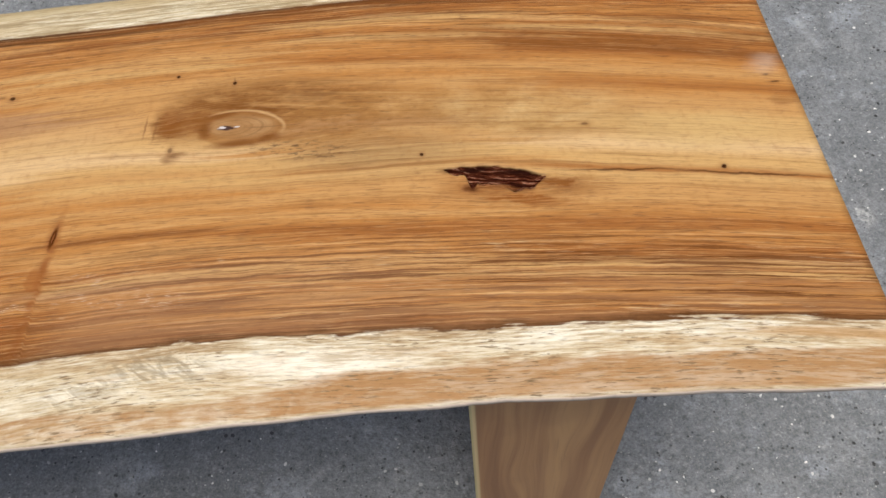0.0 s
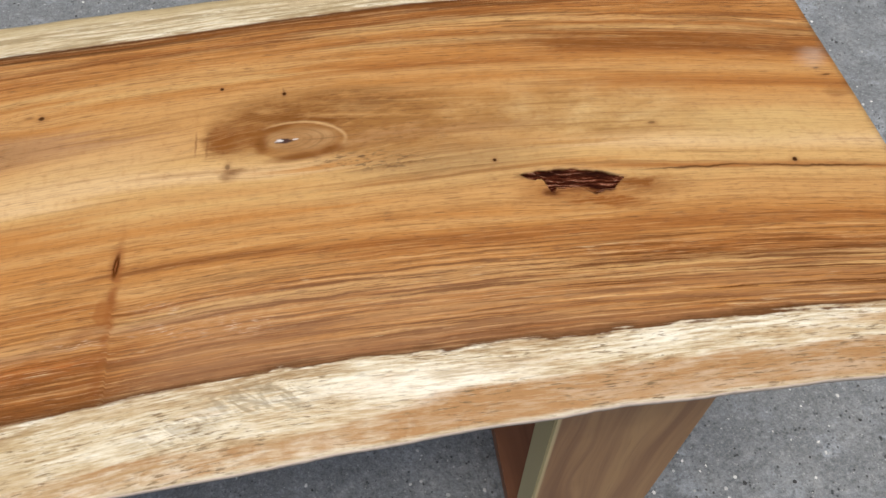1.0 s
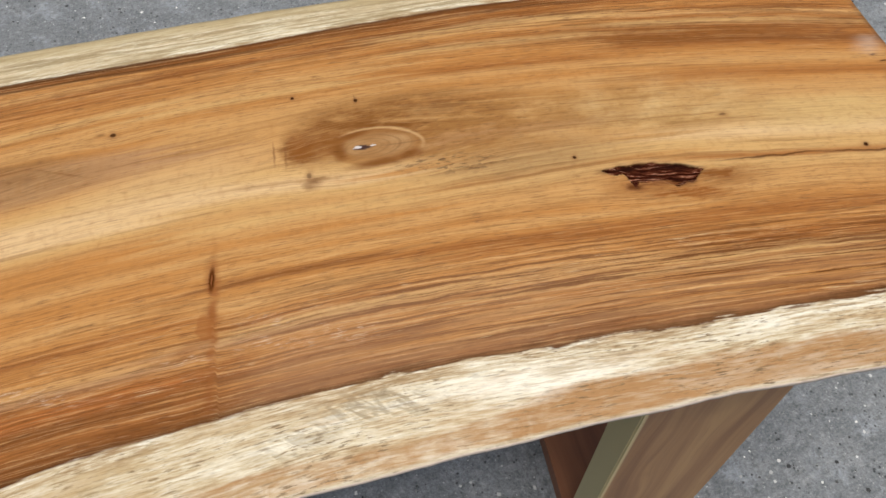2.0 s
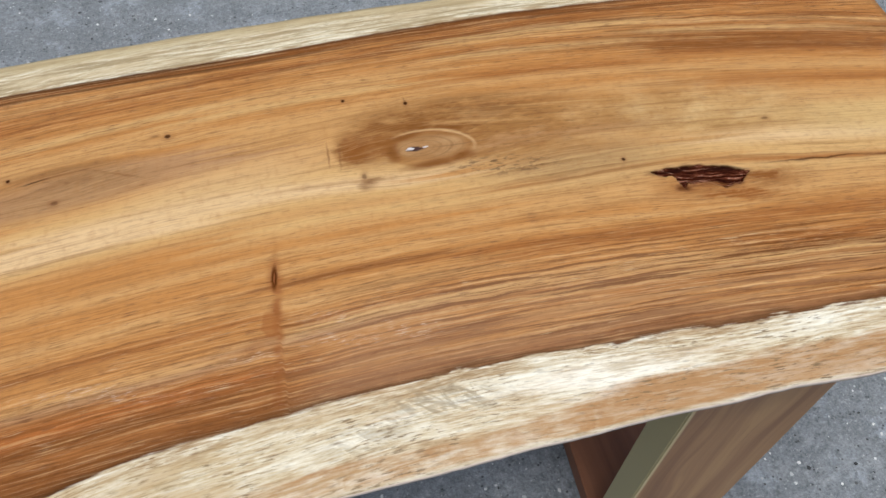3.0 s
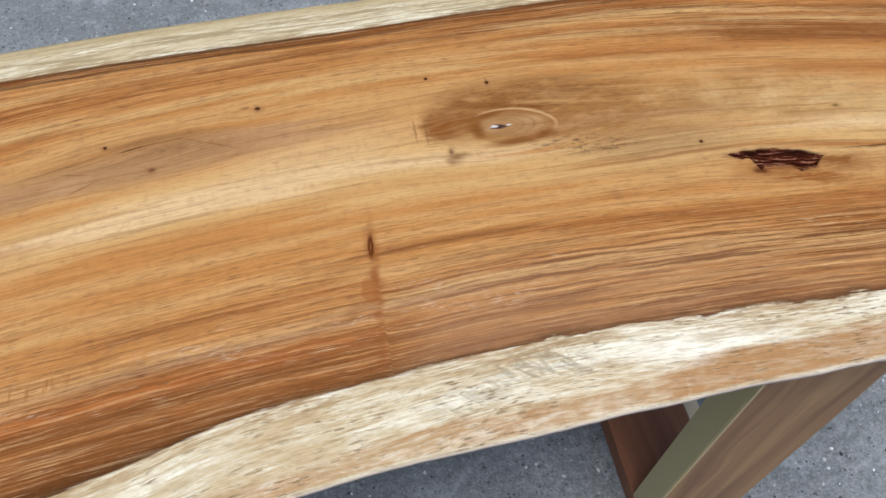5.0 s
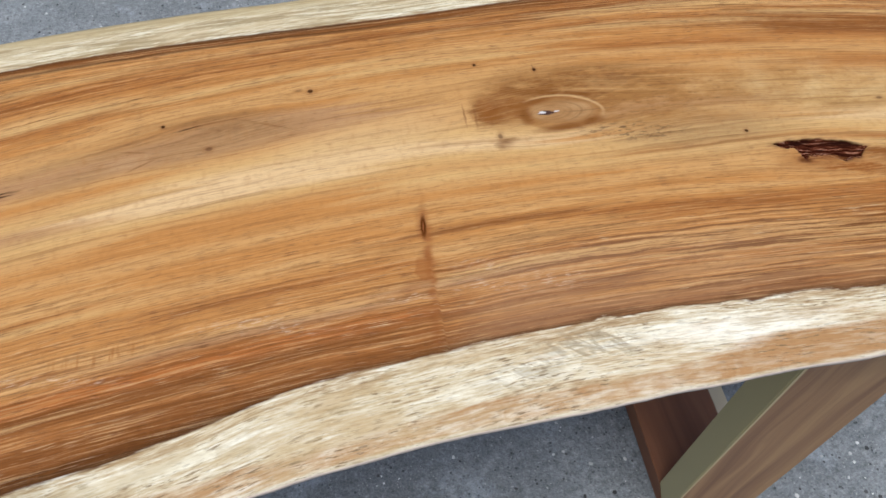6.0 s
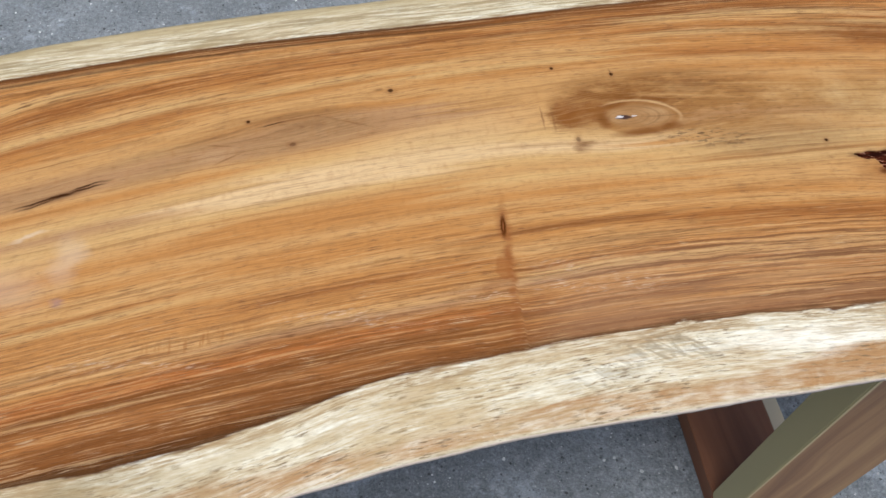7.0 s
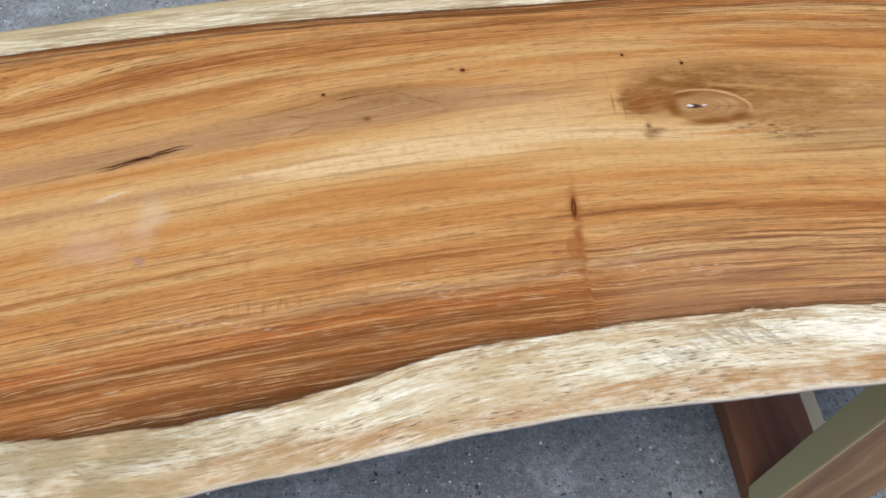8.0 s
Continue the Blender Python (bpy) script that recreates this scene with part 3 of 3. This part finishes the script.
SLAB = slab_wood()
m_, col_, a_, b_, c_ = board_wood("upright_wood", (0.44, 0.245, 0.105), (0.31, 0.152, 0.064), (0.18, 0.078, 0.032), 2)
col_ = m_.mix(m_.step(b_, 0.007, 0.003), col_, (0.47, 0.395, 0.205))
# thin cream line by the front corner: a sunlit chamfer painted on
UPRIGHT = m_.finish(m_.mix(m_.mul(m_.mul(m_.step(b_, 0.008, 0.005), m_.step(b_, 0.0015, 0.0035)), 0.7), col_, (0.62, 0.47, 0.25)), 0.5)
m_, col_, a_, b_, c_ = board_wood("rail_wood", (0.275, 0.110, 0.048), (0.225, 0.084, 0.036), (0.175, 0.062, 0.026), 1)
RAIL = m_.finish(m_.mix(m_.step(m_.add(b_, m_.mul(m_.noise(m_.vec(0.0, m_.mul(a_, 9.0)), 1.0, 2), 0.012)), 0.153, 0.156), col_, (0.66, 0.56, 0.38)), 0.5)
CONCRETE = concrete()
PALE_CHIP = chip_stone("pale_chip", (0.88, 0.88, 0.87), (0.36, 0.37, 0.38))
DARK_CHIP = chip_stone("dark_chip", (0.075, 0.078, 0.082), (0.020, 0.021, 0.023))


# ---- builders ----
def part(name, bm, material, parent, label=""):
    me = bpy.data.meshes.new(name)
    bm.to_mesh(me)
    bm.free()
    me.materials.append(material)
    ob = new(name, me)
    ob.parent = parent
    return tagged(ob, label)


def curve(points):
    """A smooth function through a few (x, y) points."""
    xs, ys = np.array([p[0] for p in points]), np.array([p[1] for p in points])
    slope = np.gradient(ys, xs)

    def value(x):
        i = int(np.clip(np.searchsorted(xs, x) - 1, 0, len(xs) - 2))
        h = xs[i + 1] - xs[i]
        s = (x - xs[i]) / h
        return float((2 * s**3 - 3 * s**2 + 1) * ys[i] + (s**3 - 2 * s**2 + s) * h * slope[i]
                     + (3 * s**2 - 2 * s**3) * ys[i + 1] + (s**3 - s**2) * h * slope[i + 1])
    return value


# ---- ground ----
bm = bmesh.new()
bmesh.ops.create_grid(bm, x_segments=24, y_segments=24, size=400)
ground_me = bpy.data.meshes.new("ground")
bm.to_mesh(ground_me)
bm.free()
ground_me.materials.append(CONCRETE)
ground = tagged(new("ground", ground_me), "rough grey concrete yard with pale stone chips and small pits", "ground", kind="structure")


def scatter(name, material, count, small, large, label, seed):
    """Stone chips bedded in the concrete: flat, angular lumps."""
    rnd = random.Random(seed)
    verts, faces = [], []
    for _ in range(count):
        cx, cy, r = rnd.uniform(-1.7, 1.4), rnd.uniform(-0.4, 1.9), small + (large - small) * rnd.random() ** 2.5
        k, a0, stretch, turn = rnd.randint(5, 7), rnd.uniform(0, 6.3), rnd.uniform(0.55, 1.0), rnd.uniform(0, 3.14)
        c, s, first = math.cos(turn), math.sin(turn), len(verts)
        for scale, z in ((1.0, -0.0005), (0.72, r * 0.30)):
            for i in range(k):
                w = a0 + 6.283 * i / k
                q = r * scale * rnd.uniform(0.75, 1.1)
                u, v = q * math.cos(w), q * math.sin(w) * stretch
                verts.append((cx + c * u - s * v, cy + s * u + c * v, z))
        faces += [(first + i, first + (i + 1) % k, first + k + (i + 1) % k, first + k + i) for i in range(k)]
        faces.append(tuple(first + k + i for i in range(k)))
    me = bpy.data.meshes.new(name)
    me.from_pydata(verts, [], faces)
    me.materials.append(material)
    return tagged(new(name, me), label, "stone chips", kind="stuff")


scatter("pale_stone_chips", PALE_CHIP, 3000, 0.0010, 0.0052, "small pale stone chips bedded in the grey concrete", 3)
scatter("dark_stone_chips", DARK_CHIP, 4600, 0.0011, 0.0056, "small dark stone chips bedded in the grey concrete", 8)

# ---- table ----
TOP, THICK = TOP_Z, 0.06
X0, X1 = -1.62, 0.380
near_out = curve([(-1.7, -0.06), (-1.03, 0.002), (-0.787, 0.035), (-0.642, 0.054), (-0.547, 0.067), (-0.448, 0.079), (-0.3, 0.085), (-0.1, 0.092), (0.05, 0.092), (0.18, 0.088), (0.40, 0.076)])
near_heart = curve([(-1.7, 0.04), (-1.03, 0.085), (-0.92, 0.091), (-0.74, 0.099), (-0.65, 0.118), (-0.565, 0.142), (-0.43, 0.158), (-0.27, 0.169), (-0.12, 0.166), (0.01, 0.161), (0.14, 0.158), (0.244, 0.152), (0.40, 0.133)])
far_heart = curve([(-1.7, 0.46), (-1.03, 0.565), (-0.9, 0.582), (-0.77, 0.599), (-0.6, 0.610), (-0.4, 0.617), (-0.2, 0.627), (-0.1, 0.630), (0.09, 0.622), (0.40, 0.585)])
far_out = curve([(-1.7, 0.51), (-1.03, 0.610), (-0.845, 0.642), (-0.7, 0.657), (-0.5, 0.670), (-0.3, 0.675), (0.0, 0.673), (0.40, 0.648)])


def spaced(a, b, step, fine_a, fine_b, fine):
    """Even steps from a to b, closer ones between fine_a and fine_b."""
    parts = [np.linspace(a, fine_a, max(2, int((fine_a - a) / step)), endpoint=False), np.arange(fine_a, fine_b, fine), np.linspace(fine_b, b, max(2, int((b - fine_b) / step)))]
    return np.concatenate(parts)


def pocket(x, y):
    """Depth, 0 to 1, of the bark pocket in the top: a flat arch above, two lobes below."""
    s = (x + 0.004) / 0.105
    if not 0 < s < 1:
        return 0.0
    top = 0.349 - 0.020 * s + 0.010 * math.sin(math.pi * s) + 0.0012 * noise.noise((x * 90, 2, 0))
    body = 1 / (1 + math.exp(-(s - 0.235) / 0.012)) * (1 - (max(0.0, s - 0.60) / 0.42) ** 2)
    lobes = 0.006 * math.exp(-((s - 0.285) / 0.035) ** 2) + 0.007 * math.exp(-((s - 0.69) / 0.07) ** 2)
    deep = (0.012 * min(1.0, s / 0.12) + 0.016 * body + lobes) * min(1.0, (1 - s) / 0.13) * (1 + 0.16 * noise.noise((x * 150, 0, 3)) + 0.12 * noise.noise((x * 420, 0, 5)))
    if deep < 0.0015 or not top - deep < y < top:
        return 0.0
    v = (top - y) / deep
    return min(1.0, v / 0.10, (1 - v) / 0.35)


def grain_of(x, y):
    """How far across the tree's growth a point of the slab lies: it follows both edges and parts round the knots."""
    n, f = near_heart(x), far_heart(x)
    v = min(1.3, max(-0.3, (y - n) / (f - n)))
    bow = (x + 0.25) ** 2
    bow /= (1 + (bow / 0.75) ** 6) ** (1 / 6)
    marks, shifts = (0.0, 0.4, 0.8, 1.0), ((0.13 if x < -0.25 else 0.10) * bow, 0.15 * bow, 0.20 * bow, 0.630 - f)
    v = min(1.0, max(0.0, v))
    i = 0 if v < 0.4 else 1 if v < 0.8 else 2
    t = (v - marks[i]) / (marks[i + 1] - marks[i])
    d = shifts[i] + (shifts[i + 1] - shifts[i]) * t * t * (3 - 2 * t)
    g = y + d
    for cx, cy, rx, ry, k in ((-0.225, 0.432, 0.10, 0.045, 0.8), (0.05, 0.325, 0.09, 0.030, 0.6), (-0.62, 0.462, 0.09, 0.03, 0.6), (-0.497, 0.508, 0.03, 0.015, 0.5)):
        g -= k * (y - cy) * math.exp(-((x - cx) / rx) ** 2 - ((y - cy) / ry) ** 2)
    return g


def tabletop_mesh():
    xs = spaced(X0, X1, 0.008, -0.02, 0.12, 0.0014)
    ys = spaced(0.0, 1.0, 0.010, 0.36, 0.48, 0.0022)
    verts, data = [], []
    for x in xs:
        jag = 0.0018 * noise.noise((x * 16, 0, 0)) + 0.0007 * noise.noise((x * 70, 1, 0))
        no, fo = near_out(x) + jag, far_out(x) + 0.003 * noise.noise((x * 14, 4, 0))
        ring = []
        for t in ys:
            y = no + (fo - no) * t
            drop = 0.0
            for e in (y - no, fo - y):
                if e < 0.006:
                    drop += 0.0022 * (1 - e / 0.006) ** 2
            drop += 0.007 * pocket(x, y) * (0.8 + 0.4 * noise.noise((x * 60, y * 200, 0)))
            wave = 0.0008 * noise.noise((x * 5, y * 9, 2))
            ring.append((y, TOP - drop + wave))
        for o, sgn in ((fo, -1), (no, 1)):
            low = [(o - sgn * 0.0006, TOP - 0.0060), (o + sgn * 0.0010, TOP - 0.0130), (o + sgn * 0.006, TOP - 0.0170), (o + sgn * 0.024, TOP - 0.036), (o + sgn * 0.050, TOP - THICK)]
            ring += low if sgn < 0 else low[::-1]
        for y, z in ring:
            verts.append((x, y, z))
            n, f = near_heart(x), far_heart(x)
            data.append((grain_of(x, y), y - n, f - y, min(y - no, fo - y), pocket(x, y)))
    k = len(verts) // len(xs)
    faces = [(i * k + j, (i + 1) * k + j, (i + 1) * k + (j + 1) % k, i * k + (j + 1) % k) for i in range(len(xs) - 1) for j in range(k)]
    faces += [tuple(range(k)), tuple(range((len(xs) - 1) * k, len(xs) * k))[::-1]]
    me = bpy.data.meshes.new("tabletop")
    me.from_pydata(verts, [], faces)
    for i, name in enumerate(("grain", "near", "far", "rim", "pocket")):
        me.attributes.new(name, "FLOAT", "POINT").data.foreach_set("value", [d[i] for d in data])
    bm = bmesh.new()
    bm.from_mesh(me)
    bmesh.ops.recalc_face_normals(bm, faces=bm.faces)
    bm.to_mesh(me)
    bm.free()
    me.polygons.foreach_set("use_smooth", [len(p.vertices) == 4 for p in me.polygons])
    me.materials.append(SLAB)
    return me


def mitred_board(corners, x0, x1, bevel=0.0016):
    """A board as wide as x0 to x1, of four (y, z) corners."""
    bm = bmesh.new()
    a = [bm.verts.new((x0, y, z)) for y, z in corners]
    b = [bm.verts.new((x1, y, z)) for y, z in corners]
    bm.faces.new(a), bm.faces.new(b[::-1])
    for i in range(4):
        bm.faces.new((a[i], b[i], b[(i + 1) % 4], a[(i + 1) % 4]))
    bmesh.ops.recalc_face_normals(bm, faces=bm.faces)
    bmesh.ops.bevel(bm, geom=bm.edges[:], offset=bevel, segments=2, affect="EDGES")
    return bm


def leg_frame(parent, m):
    """A loop of four mitred boards that stands across the table."""
    y0, y1, z0, z1, t, w = 0.144, 0.632, 0.0, TOP - THICK, 0.047, 0.176
    frame_ob = new("leg_frame")
    frame_ob.parent = parent
    frame_ob.matrix_basis = m
    tagged(frame_ob, "wide mitred plank leg frame standing on the concrete")
    part("upright", mitred_board([(y0, z0), (y0, z1), (y0 + t, z1 - t), (y0 + t, z0 + t)], 0, w), UPRIGHT, frame_ob, "brown plank with a pale greenish side edge")
    part("upright", mitred_board([(y1, z0), (y1, z1), (y1 - t, z1 - t), (y1 - t, z0 + t)], 0, w), UPRIGHT, frame_ob)
    part("floor_rail", mitred_board([(y0, z0), (y1, z0), (y1 - t, z0 + t), (y0 + t, z0 + t)], 0, w), RAIL, frame_ob, "reddish brown plank with a cream sapwood edge")
    part("top_rail", mitred_board([(y0, z1), (y1, z1), (y1 - t, z1 - t), (y0 + t, z1 - t)], 0, w), RAIL, frame_ob)
    return frame_ob


table = tagged(new("table"), "live-edge wooden slab table with cream edges and plank frame legs", "table")
top = new("tabletop", tabletop_mesh())
top.parent = table
tagged(top, "varnished golden brown slab with knots, a bark pocket and cream live edges")
leg_frame(table, pose(0.003, 0, 0))
leg_frame(table, pose(-1.42, -0.07, 0))
